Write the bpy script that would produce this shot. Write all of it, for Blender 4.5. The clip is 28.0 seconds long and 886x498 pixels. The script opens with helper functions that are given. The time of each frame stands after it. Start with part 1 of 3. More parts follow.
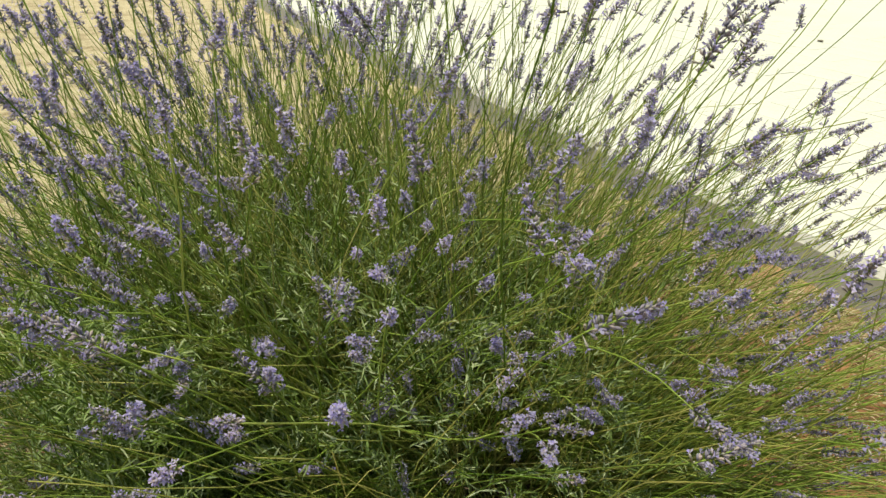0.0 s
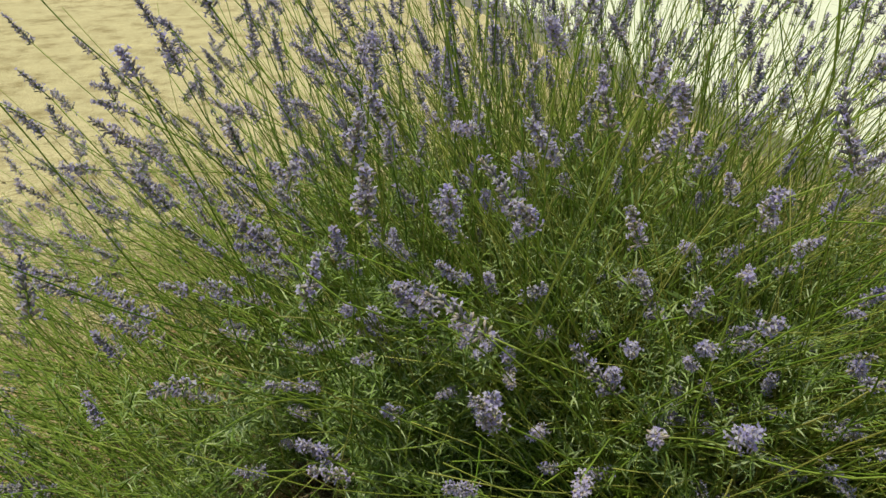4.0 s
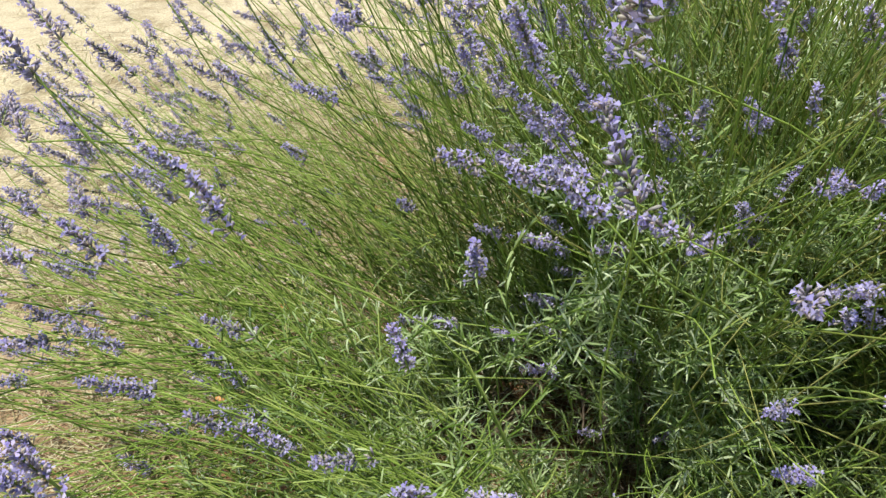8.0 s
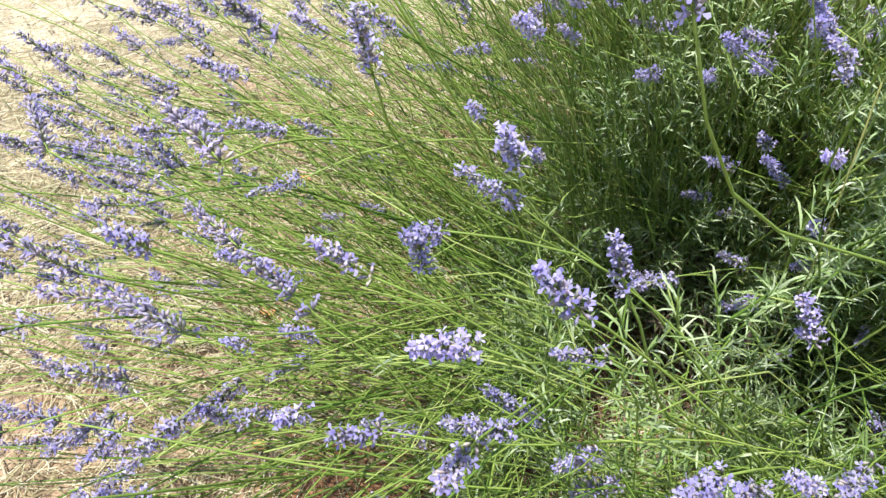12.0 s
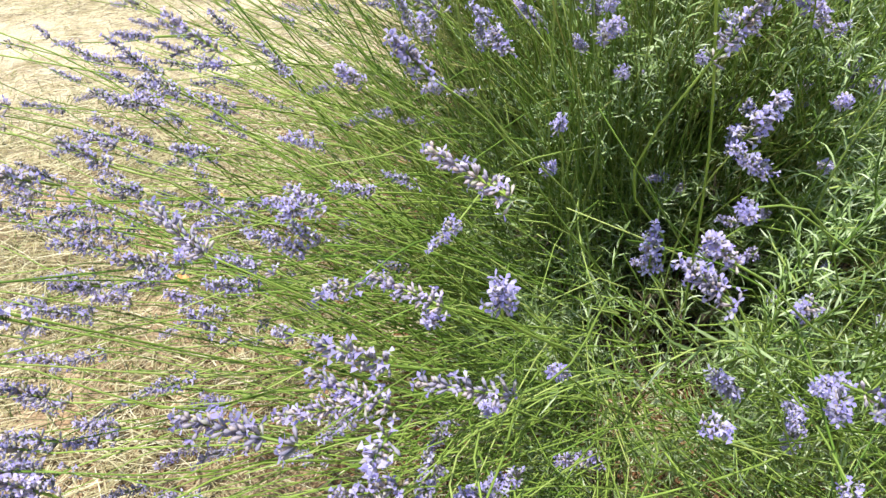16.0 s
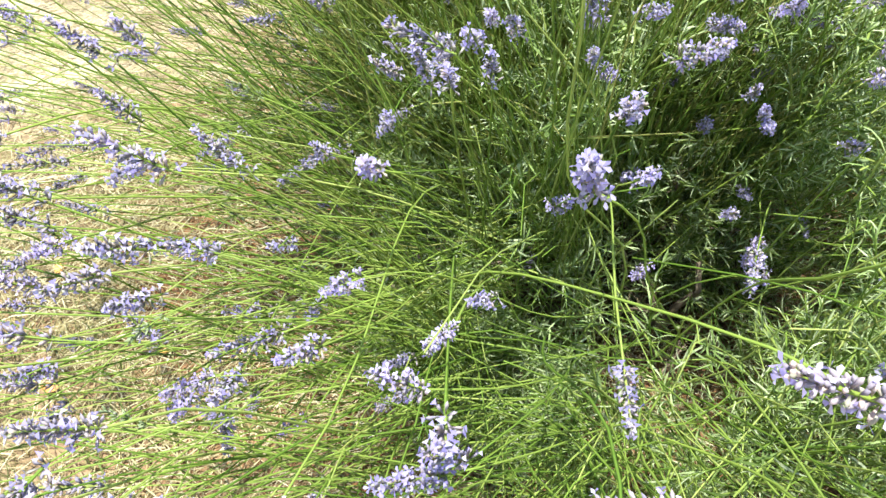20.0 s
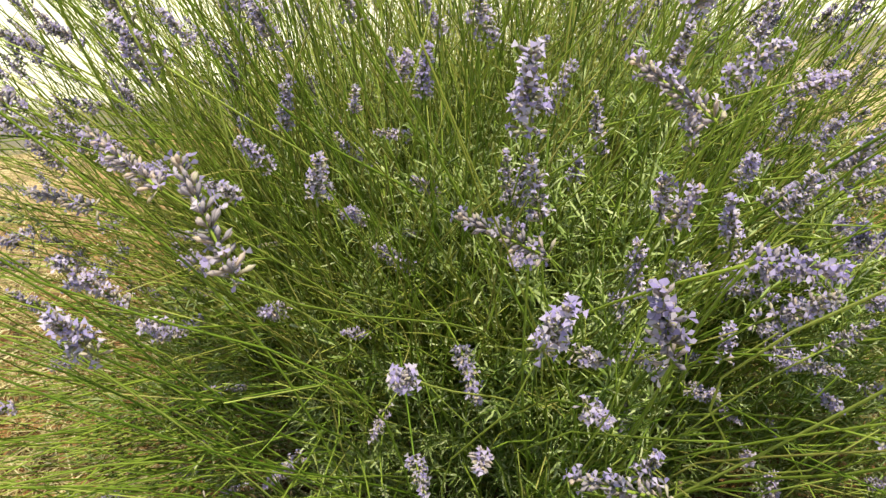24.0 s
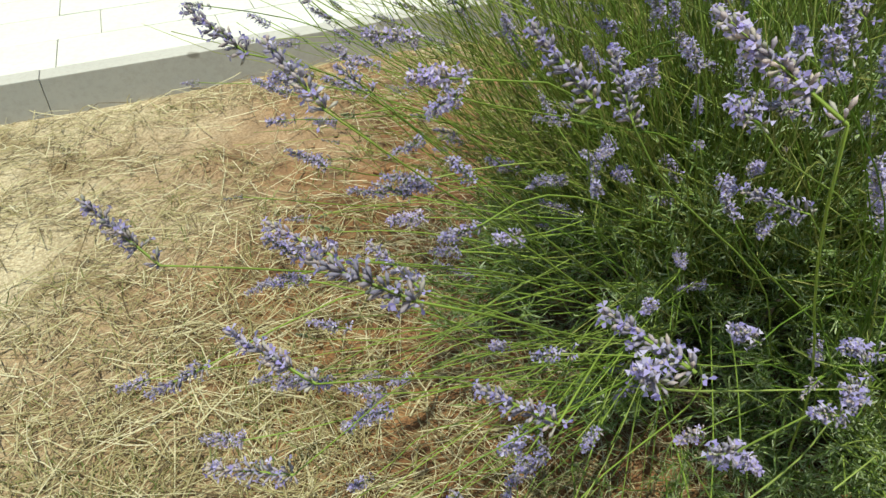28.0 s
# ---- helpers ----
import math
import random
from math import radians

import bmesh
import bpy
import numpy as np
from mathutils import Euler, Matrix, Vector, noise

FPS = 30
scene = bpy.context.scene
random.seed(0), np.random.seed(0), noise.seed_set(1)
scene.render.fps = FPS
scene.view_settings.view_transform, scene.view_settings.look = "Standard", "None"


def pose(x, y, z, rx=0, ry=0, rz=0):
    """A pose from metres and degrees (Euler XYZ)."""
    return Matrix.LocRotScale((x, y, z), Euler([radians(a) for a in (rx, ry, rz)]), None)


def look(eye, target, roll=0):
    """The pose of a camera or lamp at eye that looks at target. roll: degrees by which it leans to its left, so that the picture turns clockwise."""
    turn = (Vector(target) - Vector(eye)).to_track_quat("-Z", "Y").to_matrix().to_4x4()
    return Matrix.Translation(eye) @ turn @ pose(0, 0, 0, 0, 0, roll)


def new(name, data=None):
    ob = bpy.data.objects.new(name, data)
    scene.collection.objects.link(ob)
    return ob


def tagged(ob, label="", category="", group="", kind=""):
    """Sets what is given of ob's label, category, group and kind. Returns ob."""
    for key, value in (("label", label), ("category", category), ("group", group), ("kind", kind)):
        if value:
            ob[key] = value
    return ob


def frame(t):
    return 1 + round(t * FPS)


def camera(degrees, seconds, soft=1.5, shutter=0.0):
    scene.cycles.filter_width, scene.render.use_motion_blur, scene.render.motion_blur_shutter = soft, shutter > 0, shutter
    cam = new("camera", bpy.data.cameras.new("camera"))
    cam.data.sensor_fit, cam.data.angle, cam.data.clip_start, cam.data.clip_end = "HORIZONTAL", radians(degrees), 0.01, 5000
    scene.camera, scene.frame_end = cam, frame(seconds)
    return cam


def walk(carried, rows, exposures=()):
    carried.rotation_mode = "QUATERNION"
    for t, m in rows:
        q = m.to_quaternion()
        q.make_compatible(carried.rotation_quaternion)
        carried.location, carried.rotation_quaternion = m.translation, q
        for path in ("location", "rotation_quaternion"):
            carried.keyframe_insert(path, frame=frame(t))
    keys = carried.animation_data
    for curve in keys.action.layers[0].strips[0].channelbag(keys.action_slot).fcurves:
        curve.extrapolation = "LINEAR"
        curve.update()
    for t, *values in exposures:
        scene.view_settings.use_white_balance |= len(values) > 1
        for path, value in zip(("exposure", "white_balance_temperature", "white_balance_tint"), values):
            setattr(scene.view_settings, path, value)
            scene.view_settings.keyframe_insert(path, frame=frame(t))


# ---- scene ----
cam = camera(62.0, 28.0, soft=1.5)

# seconds, place, turn (degrees)
PATH = [
    (0, 0, -1.105, 1.2269, 64.98, -0, 0),
    (0.5, -0.0031, -1.0882, 1.2137, 66.3, 0.47, -2.54),
    (1, 0.0024, -1.0777, 1.2207, 66.29, 0.79, -2.57),
    (1.5, -0.0048, -1.0716, 1.2167, 66.7, -0.47, -2.43),
    (2, -0.0176, -1.0592, 1.2154, 66.08, 0.28, -0.57),
    (2.5, -0.0571, -1.0552, 1.206, 65.78, -0.11, 0.71),
    (3, -0.118, -1.0551, 1.2086, 65.44, -0.16, 4.38),
    (3.5, -0.1526, -1.0544, 1.2002, 65.29, 0.22, 7.83),
    (4, -0.2246, -1.055, 1.1967, 63.81, 0.06, 11.31),
    (4.5, -0.292, -1.0687, 1.1779, 63.58, 1.26, 14.92),
    (6.5, -0.5349, -1.0279, 1.1248, 55.5, -0, 17.65),
    (7, -0.6038, -1.0127, 1.1105, 55.36, -0.27, 14.08),
    (7.5, -0.6546, -0.9827, 1.0778, 56.86, -1.7, 10.57),
    (8, -0.7455, -0.9459, 1.0648, 57.01, -0.83, 3.26),
    (8.5, -0.8334, -0.9323, 1.064, 56.5, -1.14, -1.97),
    (9, -0.8839, -0.8896, 1.0469, 59.48, -0.53, -3.41),
    (9.5, -0.9497, -0.8396, 1.043, 62.74, -1.07, -7.46),
    (10, -0.9939, -0.7961, 1.0443, 62.57, -1.04, -10.67),
    (10.5, -1.026, -0.7669, 1.0423, 58.68, -0.63, -11.36),
    (11, -1.0702, -0.7509, 1.0238, 56.69, -1.26, -10.65),
    (11.5, -1.1488, -0.7358, 1.0026, 54.88, -1.69, -11.97),
    (12, -1.2199, -0.7034, 0.9841, 52.42, -0.85, -19.17),
    (12.5, -1.295, -0.6787, 0.9674, 51.45, 0.16, -21.31),
    (13, -1.3483, -0.6444, 0.9363, 52.24, -0.37, -21.87),
    (13.5, -1.4028, -0.6229, 0.897, 53.39, -0.59, -22.5),
    (15.5, -1.4676, -0.5832, 0.9364, 58.92, -0, -37),
    (16, -1.5082, -0.5154, 0.9468, 56.94, 1.01, -43.48),
    (16.5, -1.538, -0.459, 0.9541, 57.07, 1.36, -47.64),
    (17, -1.554, -0.4167, 0.9542, 55.79, 2.42, -49.9),
    (17.5, -1.5554, -0.385, 0.9389, 56.08, 3.16, -50.42),
    (18, -1.5493, -0.3276, 0.9287, 54.82, 1.95, -52.9),
    (18.5, -1.533, -0.2736, 0.9245, 52.74, 1.63, -56.08),
    (19, -1.5245, -0.2274, 0.9121, 49.65, 1.62, -57.62),
    (19.5, -1.4951, -0.2039, 0.925, 49.48, 3.17, -60.07),
    (20, -1.4589, -0.2077, 0.9591, 52.7, 2.74, -62.25),
    (20.5, -1.4339, -0.2016, 0.9873, 54.82, 3.14, -65.26),
    (21, -1.4211, -0.1407, 1.0267, 57.26, 3.49, -67.98),
    (21.5, -1.4178, -0.0598, 1.0621, 58.17, 4.13, -70.6),
    (22, -1.3954, -0.0094, 1.0789, 57.54, 2.43, -71.91),
    (22.5, -1.371, 0.0218, 1.0847, 58.35, 1.36, -73.3),
    (24.5, -1.2517, 0.1535, 1.0722, 58.3, -0, -86.2),
    (25, -1.2205, 0.1737, 1.0546, 58.03, -0.38, -88.91),
    (25.5, -1.2209, 0.2252, 1.0715, 59.36, -1.06, -92.12),
    (26, -1.2449, 0.2891, 1.0805, 59.03, -0.1, -91.89),
    (26.5, -1.2867, 0.4131, 1.0872, 57.4, 0.87, -88.03),
    (27, -1.3315, 0.5718, 1.0781, 55.4, 0.76, -85.73),
    (27.5, -1.3792, 0.68, 1.0933, 54.11, 0.69, -84.51),
    (28, -1.4281, 0.7771, 1.1121, 53.28, 1.97, -86.24),
]
EXPOSURES = [(0.0, 0.22, 7850, -5), (1.0, 0.02, 7950, -5), (3.0, -0.12, 8450, -13), (4.0, 0.0, 8300, -15), (7.0, 0.48, 6850, 2), (8.0, 0.66, 6550, 4), (10.0, 0.62, 6500, 5), (12.0, 1.1, 6050, 11), (13.0, 1.1, 6000, 10), (16.0, 1.09, 6250, 7), (18.5, 1.16, 6250, 5), (20.0, 1.44, 6450, 2), (21.0, 1.78, 7200, 0), (22.0, 0.96, 7050, 5), (25.0, 0.78, 9700, -7), (26.0, 1.14, 9900, -7), (27.0, 0.68, 8050, -13), (28.0, 0.32, 6800, -6)]
walk(cam, [(r[0], pose(*r[1:])) for r in PATH], EXPOSURES)

# ---- daylight ----
SUN_TO = Vector((-0.26, -0.06, 1.25)).normalized()  # towards the sun: high, almost in line with the kerb
elev = math.asin(SUN_TO.z)
world = bpy.data.worlds.new("sky")
scene.world = world
world.use_nodes = True
wn, wl = world.node_tree.nodes, world.node_tree.links
sky = wn.new("ShaderNodeTexSky")
sky.sky_type = "NISHITA"
sky.sun_disc = False
sky.sun_elevation = elev
sky.sun_rotation = math.atan2(SUN_TO.x, SUN_TO.y)
wl.new(sky.outputs[0], wn["Background"].inputs[0])
wn["Background"].inputs[1].default_value = 0.115
sun = new("sun", bpy.data.lights.new("sun", "SUN"))
sun.data.energy = 5.0
sun.data.angle = radians(0.55)
sun.data.color = (1.0, 0.955, 0.87)
sun.matrix_world = look(SUN_TO * 30, (0, 0, 0))


# ---- materials ----
def shader(name):
    m = bpy.data.materials.new(name)
    m.use_nodes = True
    nt = m.node_tree
    return m, nt, nt.nodes["Principled BSDF"]


def link(nt, a, b):
    nt.links.new(a, b)


def coords(nt):
    tc = nt.nodes.new("ShaderNodeTexCoord")
    return tc.outputs["Object"]


def noise_tex(nt, vec, scale, detail=4.0, rough=0.6):
    n = nt.nodes.new("ShaderNodeTexNoise")
    n.inputs["Scale"].default_value = scale
    n.inputs["Detail"].default_value = detail
    n.inputs["Roughness"].default_value = rough
    if vec is not None:
        link(nt, vec, n.inputs["Vector"])
    return n.outputs["Fac"]


def ramp(nt, fac, stops):
    r = nt.nodes.new("ShaderNodeValToRGB")
    els = r.color_ramp.elements
    while len(els) < len(stops):
        els.new(0.5)
    for e, (p, c) in zip(els, stops):
        e.position = p
        e.color = (*c, 1)
    link(nt, fac, r.inputs["Fac"])
    return r.outputs["Color"]


def mix(nt, fac, a, b, blend="MIX"):
    m = nt.nodes.new("ShaderNodeMix")
    m.data_type = "RGBA"
    m.blend_type = blend
    for src, dst in ((fac, m.inputs[0]), (a, m.inputs[6]), (b, m.inputs[7])):
        if isinstance(src, (int, float)):
            dst.default_value = src
        elif isinstance(src, tuple):
            dst.default_value = (*src, 1)
        else:
            link(nt, src, dst)
    return m.outputs[2]


def bump(nt, bsdf, height, strength, dist):
    b = nt.nodes.new("ShaderNodeBump")
    b.inputs["Strength"].default_value = strength
    b.inputs["Distance"].default_value = dist
    link(nt, height, b.inputs["Height"])
    link(nt, b.outputs[0], bsdf.inputs["Normal"])


def plant_material(name, stops, rough=0.55, thin=0.35, own=True):
    """Leaf, stem or petal: hue varies from piece to piece and along it, and light comes through."""
    m, nt, b = shader(name)
    isl = nt.nodes.new("ShaderNodeNewGeometry").outputs["Random Per Island"]
    col = ramp(nt, isl, stops)
    vec = coords(nt)
    fine = noise_tex(nt, vec, 140.0, 3.0)
    col = mix(nt, fine, col, mix(nt, 1.0, col, (0.72, 0.74, 0.66), "MULTIPLY"))
    if own:
        rnd = nt.nodes.new("ShaderNodeObjectInfo").outputs["Random"]
        tone = ramp(nt, rnd, [(0.0, (0.78, 0.78, 0.80)), (0.5, (1.0, 1.0, 1.0)), (1.0, (1.14, 1.10, 1.06))])
        col = mix(nt, 1.0, col, tone, "MULTIPLY")
    link(nt, col, b.inputs["Base Color"])
    b.inputs["Roughness"].default_value = rough
    b.inputs["Specular IOR Level"].default_value = 0.3
    tr = nt.nodes.new("ShaderNodeBsdfTranslucent")
    link(nt, col, tr.inputs["Color"])
    sh = nt.nodes.new("ShaderNodeMixShader")
    sh.inputs[0].default_value = thin
    link(nt, b.outputs[0], sh.inputs[1])
    link(nt, tr.outputs[0], sh.inputs[2])
    link(nt, sh.outputs[0], nt.nodes["Material Output"].inputs["Surface"])
    return m


LEAF = plant_material("leaf_grey_green", [(0.0, (0.15, 0.23, 0.060)), (0.4, (0.29, 0.40, 0.140)), (0.75, (0.46, 0.555, 0.285)), (1.0, (0.63, 0.69, 0.48))], 0.62, 0.40)
# dead-leaf brown, with the shade of the plant's inside put into the colour
LEAF_DRY_SHADE = plant_material("leaf_dry_shade", [(0.0, (0.06, 0.045, 0.028)), (0.6, (0.11, 0.085, 0.05)), (1.0, (0.20, 0.155, 0.09))], 0.85, 0.08)
STEM = plant_material("stem_green", [(0.0, (0.126, 0.225, 0.032)), (0.5, (0.258, 0.370, 0.066)), (1.0, (0.470, 0.535, 0.170))], 0.5, 0.35)
STEM_PALE = plant_material("stem_yellow_green", [(0.0, (0.165, 0.235, 0.042)), (0.5, (0.33, 0.37, 0.092)), (1.0, (0.56, 0.53, 0.215))], 0.5, 0.4)
CALYX = plant_material("calyx_violet", [(0.0, (0.34, 0.31, 0.44)), (0.4, (0.44, 0.40, 0.53)), (0.75, (0.55, 0.475, 0.57)), (1.0, (0.64, 0.53, 0.53))], 0.85, 0.45)
CALYX_SPENT = plant_material("calyx_grey", [(0.0, (0.294, 0.294, 0.248)), (0.5, (0.414, 0.396, 0.368)), (1.0, (0.506, 0.432, 0.396))], 0.8, 0.25)
CALYX_BUD = plant_material("calyx_green", [(0.0, (0.25, 0.32, 0.16)), (1.0, (0.40, 0.46, 0.28))], 0.75, 0.3)
PETAL = plant_material("petal_lavender", [(0.0, (0.40, 0.335, 0.81)), (0.6, (0.55, 0.49, 0.87)), (1.0, (0.71, 0.65, 0.91))], 0.7, 0.5)
STRAW = plant_material("straw", [(0.0, (0.115, 0.080, 0.045)), (0.2, (0.27, 0.205, 0.115)), (0.4, (0.33, 0.295, 0.14)), (0.58, (0.46, 0.39, 0.235)), (0.82, (0.58, 0.52, 0.345)), (1.0, (0.76, 0.69, 0.52))], 0.5, 0.3, False)
GRASS = plant_material("dry_grass", [(0.0, (0.16, 0.235, 0.065)), (0.35, (0.27, 0.30, 0.12)), (0.6, (0.423, 0.365, 0.18)), (1.0, (0.607, 0.515, 0.30))], 0.6, 0.35, False)


def soil_material():
    m, nt, b = shader("soil")
    vec = coords(nt)
    big = noise_tex(nt, vec, 0.9, 4.0)
    mid = noise_tex(nt, vec, 9.0, 6.0, 0.7)
    fine = noise_tex(nt, vec, 120.0, 5.0, 0.7)
    earth = ramp(nt, mid, [(0.25, (0.115, 0.055, 0.026)), (0.55, (0.25, 0.125, 0.055)), (0.8, (0.37, 0.22, 0.105))])
    dust = ramp(nt, fine, [(0.25, (0.27, 0.215, 0.13)), (0.5, (0.46, 0.385, 0.26)), (0.75, (0.60, 0.535, 0.40))])
    # bare earth round the plants, bleached litter further out
    ln = nt.nodes.new("ShaderNodeVectorMath")
    ln.operation = "LENGTH"
    off = nt.nodes.new("ShaderNodeVectorMath")
    off.operation = "SUBTRACT"
    link(nt, vec, off.inputs[0])
    off.inputs[1].default_value = (0.15, -0.1, 0)
    link(nt, off.outputs[0], ln.inputs[0])
    add = nt.nodes.new("ShaderNodeMath")
    add.operation = "MULTIPLY_ADD"
    link(nt, big, add.inputs[0])
    add.inputs[1].default_value = 2.2
    link(nt, ln.outputs["Value"], add.inputs[2])
    mr = nt.nodes.new("ShaderNodeMapRange")
    link(nt, add.outputs[0], mr.inputs["Value"])
    mr.inputs["From Min"].default_value = 2.5
    mr.inputs["From Max"].default_value = 3.3
    col = mix(nt, mr.outputs[0], earth, dust)
    patch = noise_tex(nt, vec, 3.1, 7.0, 0.75)
    col = mix(nt, 1.0, col, ramp(nt, patch, [(0.36, (0.52, 0.46, 0.36)), (0.50, (0.96, 0.95, 0.93)), (0.7, (1.14, 1.12, 1.10))]), "MULTIPLY")
    grain = ramp(nt, fine, [(0.25, (0.6, 0.58, 0.55)), (0.6, (1, 1, 1))])
    col = mix(nt, 1.0, col, grain, "MULTIPLY")
    link(nt, col, b.inputs["Base Color"])
    b.inputs["Roughness"].default_value = 0.95
    rough = nt.nodes.new("ShaderNodeMath")
    rough.operation = "MULTIPLY_ADD"
    link(nt, mid, rough.inputs[0])
    rough.inputs[1].default_value = 4.0
    link(nt, fine, rough.inputs[2])
    bump(nt, b, rough.outputs[0], 0.9, 0.006)
    return m


def concrete_material(name, lo, hi):
    m, nt, b = shader(name)
    vec = coords(nt)
    big = noise_tex(nt, vec, 0.7, 5.0)
    fine = noise_tex(nt, vec, 60.0, 6.0, 0.7)
    col = ramp(nt, big, [(0.3, lo), (0.7, hi)])
    col = mix(nt, 1.0, col, ramp(nt, fine, [(0.2, (0.82, 0.81, 0.79)), (0.55, (1, 1, 1))]), "MULTIPLY")
    spots = noise_tex(nt, vec, 7.0, 1.0)
    col = mix(nt, 1.0, col, ramp(nt, spots, [(0.24, (0.55, 0.53, 0.5)), (0.27, (1, 1, 1))]), "MULTIPLY")
    link(nt, col, b.inputs["Base Color"])
    b.inputs["Roughness"].default_value = 0.9
    bump(nt, b, fine, 0.5, 0.002)
    return m


SOIL = soil_material()
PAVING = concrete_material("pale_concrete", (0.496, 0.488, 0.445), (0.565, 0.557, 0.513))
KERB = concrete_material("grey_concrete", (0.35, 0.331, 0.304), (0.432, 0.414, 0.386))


def wood_material():
    m, nt, b = shader("woody_bark")
    vec = coords(nt)
    n = noise_tex(nt, vec, 45.0, 6.0, 0.7)
    link(nt, ramp(nt, n, [(0.3, (0.07, 0.05, 0.035)), (0.7, (0.20, 0.155, 0.11))]), b.inputs["Base Color"])
    b.inputs["Roughness"].default_value = 0.9
    bump(nt, b, n, 0.8, 0.004)
    return m


BARK = wood_material()

# ---- mesh helpers ----
rng = np.random.default_rng(7)


def tri_mesh(name, v, f, mats, idx=None, smooth=False):
    """A mesh of triangles from arrays."""
    me = bpy.data.meshes.new(name)
    v, f = np.asarray(v, np.float32), np.asarray(f, np.int32)
    me.vertices.add(len(v))
    me.vertices.foreach_set("co", v.ravel())
    me.loops.add(f.size)
    me.loops.foreach_set("vertex_index", f.ravel())
    me.polygons.add(len(f))
    me.polygons.foreach_set("loop_start", np.arange(0, f.size, 3, dtype=np.int32))
    for m in mats:
        me.materials.append(m)
    if idx is not None:
        me.polygons.foreach_set("material_index", np.asarray(idx, np.int32))
    if smooth:
        me.polygons.foreach_set("use_smooth", np.ones(len(f), bool))
    me.update(calc_edges=True)
    return me


class Pile:
    """Gathers triangles of many small pieces into one mesh."""

    def __init__(self):
        self.v, self.f, self.m, self.n = [], [], [], 0

    def put(self, v, f, mat=0):
        f = np.asarray(f)
        self.v.append(np.asarray(v))
        self.f.append(f + self.n)
        self.m.append(np.full(len(f), mat) if np.isscalar(mat) else mat)
        self.n += len(v)

    def mesh(self, name, mats, smooth=False):
        return tri_mesh(name, np.concatenate(self.v), np.concatenate(self.f), mats, np.concatenate(self.m), smooth)


def quads(a):
    a = np.asarray(a)
    return np.concatenate([a[:, [0, 1, 2]], a[:, [0, 2, 3]]])


def unit(v):
    v = np.asarray(v, float)
    return v / (np.linalg.norm(v) + 1e-12)


def basis(d, spin=0.0):
    """Columns: two sides and the direction d."""
    d = unit(d)
    a = np.array((0, 0, 1.0)) if abs(d[2]) < 0.95 else np.array((1.0, 0, 0))
    x = unit(np.cross(a, d))
    y = np.cross(d, x)
    c, s = math.cos(spin), math.sin(spin)
    return np.stack([x * c + y * s, y * c - x * s, d], axis=1)


def tube(points, radii, sides=4):
    """A tapered tube along points, closed at its tip."""
    p = np.asarray(points, float)
    n = len(p)
    d = np.gradient(p, axis=0)
    ang = np.arange(sides) * 2 * math.pi / sides
    ring = np.stack([np.cos(ang), np.sin(ang), 0 * ang])
    v = [p[i] + (basis(d[i]) @ (ring * radii[i])).T for i in range(n)]
    v = np.concatenate(v + [p[-1:] + unit(d[-1]) * radii[-1]])
    q = [[i * sides + k, i * sides + (k + 1) % sides, (i + 1) * sides + (k + 1) % sides, (i + 1) * sides + k] for i in range(n - 1) for k in range(sides)]
    tip = [[(n - 1) * sides + k, (n - 1) * sides + (k + 1) % sides, n * sides] for k in range(sides)]
    return v, np.concatenate([quads(q), np.array(tip)])


def bezier(a, b, c, n):
    t = np.linspace(0, 1, n)[:, None]
    return (1 - t) ** 2 * a + 2 * t * (1 - t) * b + t ** 2 * c


def part(name, me, parent, label="", m=None):
    ob = new(name, me)
    ob.parent = parent
    if m is not None:
        ob.matrix_basis = m
    return tagged(ob, label)


def thing(name, label, category, group="", kind="", at=(0, 0, 0)):
    ob = new(name)
    ob.location = at
    ob.empty_display_size = 0.1
    return tagged(ob, label, category, group, kind)


# ---- ground, kerb, pavement ----
KERB_AT, KERB_WAY = np.array((1.246, 1.246)), radians(-64.5)  # a point of its foot, and its run
KX, KY = np.array((math.cos(KERB_WAY), math.sin(KERB_WAY))), np.array((-math.sin(KERB_WAY), math.cos(KERB_WAY)))
KERB_UP = 0.16


def ground_height(x, y):
    """Gentle unevenness, level at the kerb and far out."""
    near = np.exp(-(((x + 0.3) ** 2 + y ** 2) / 6.0))
    h = 0.018 * np.sin(2.1 * x + 0.7) * np.cos(1.7 * y) + 0.010 * np.sin(5.3 * x - 3.1 * y) + 0.006 * np.sin(11 * x + 9 * y)
    # a low bank of dust against the kerb
    off = (x - KERB_AT[0]) * KY[0] + (y - KERB_AT[1]) * KY[1]
    return h * near + 0.028 * np.exp(-(off / 0.4) ** 2)


def build_ground():
    g = np.concatenate([-np.geomspace(600, 3.2, 16), np.linspace(-3, 3, 121), np.geomspace(3.2, 600, 16)])
    xx, yy = np.meshgrid(g, g, indexing="ij")
    zz = ground_height(xx, yy)
    n = len(g)
    v = np.stack([xx, yy, zz], -1).reshape(-1, 3)
    i, j = np.meshgrid(np.arange(n - 1), np.arange(n - 1), indexing="ij")
    a = (i * n + j).ravel()
    me = tri_mesh("ground", v, quads(np.stack([a, a + n, a + n + 1, a + 1], 1)), [SOIL], smooth=True)
    tagged(new("ground", me), "dry reddish-brown soil under bleached straw", "ground", kind="structure")


def box_mesh(name, size, mat, bevel):
    bm = bmesh.new()
    bmesh.ops.create_cube(bm, size=1.0)
    bmesh.ops.scale(bm, vec=size, verts=bm.verts)
    bmesh.ops.bevel(bm, geom=bm.edges[:], offset=bevel, segments=3, affect="EDGES", profile=0.6)
    me = bpy.data.meshes.new(name)
    bm.to_mesh(me)
    bm.free()
    me.materials.append(mat)
    return me


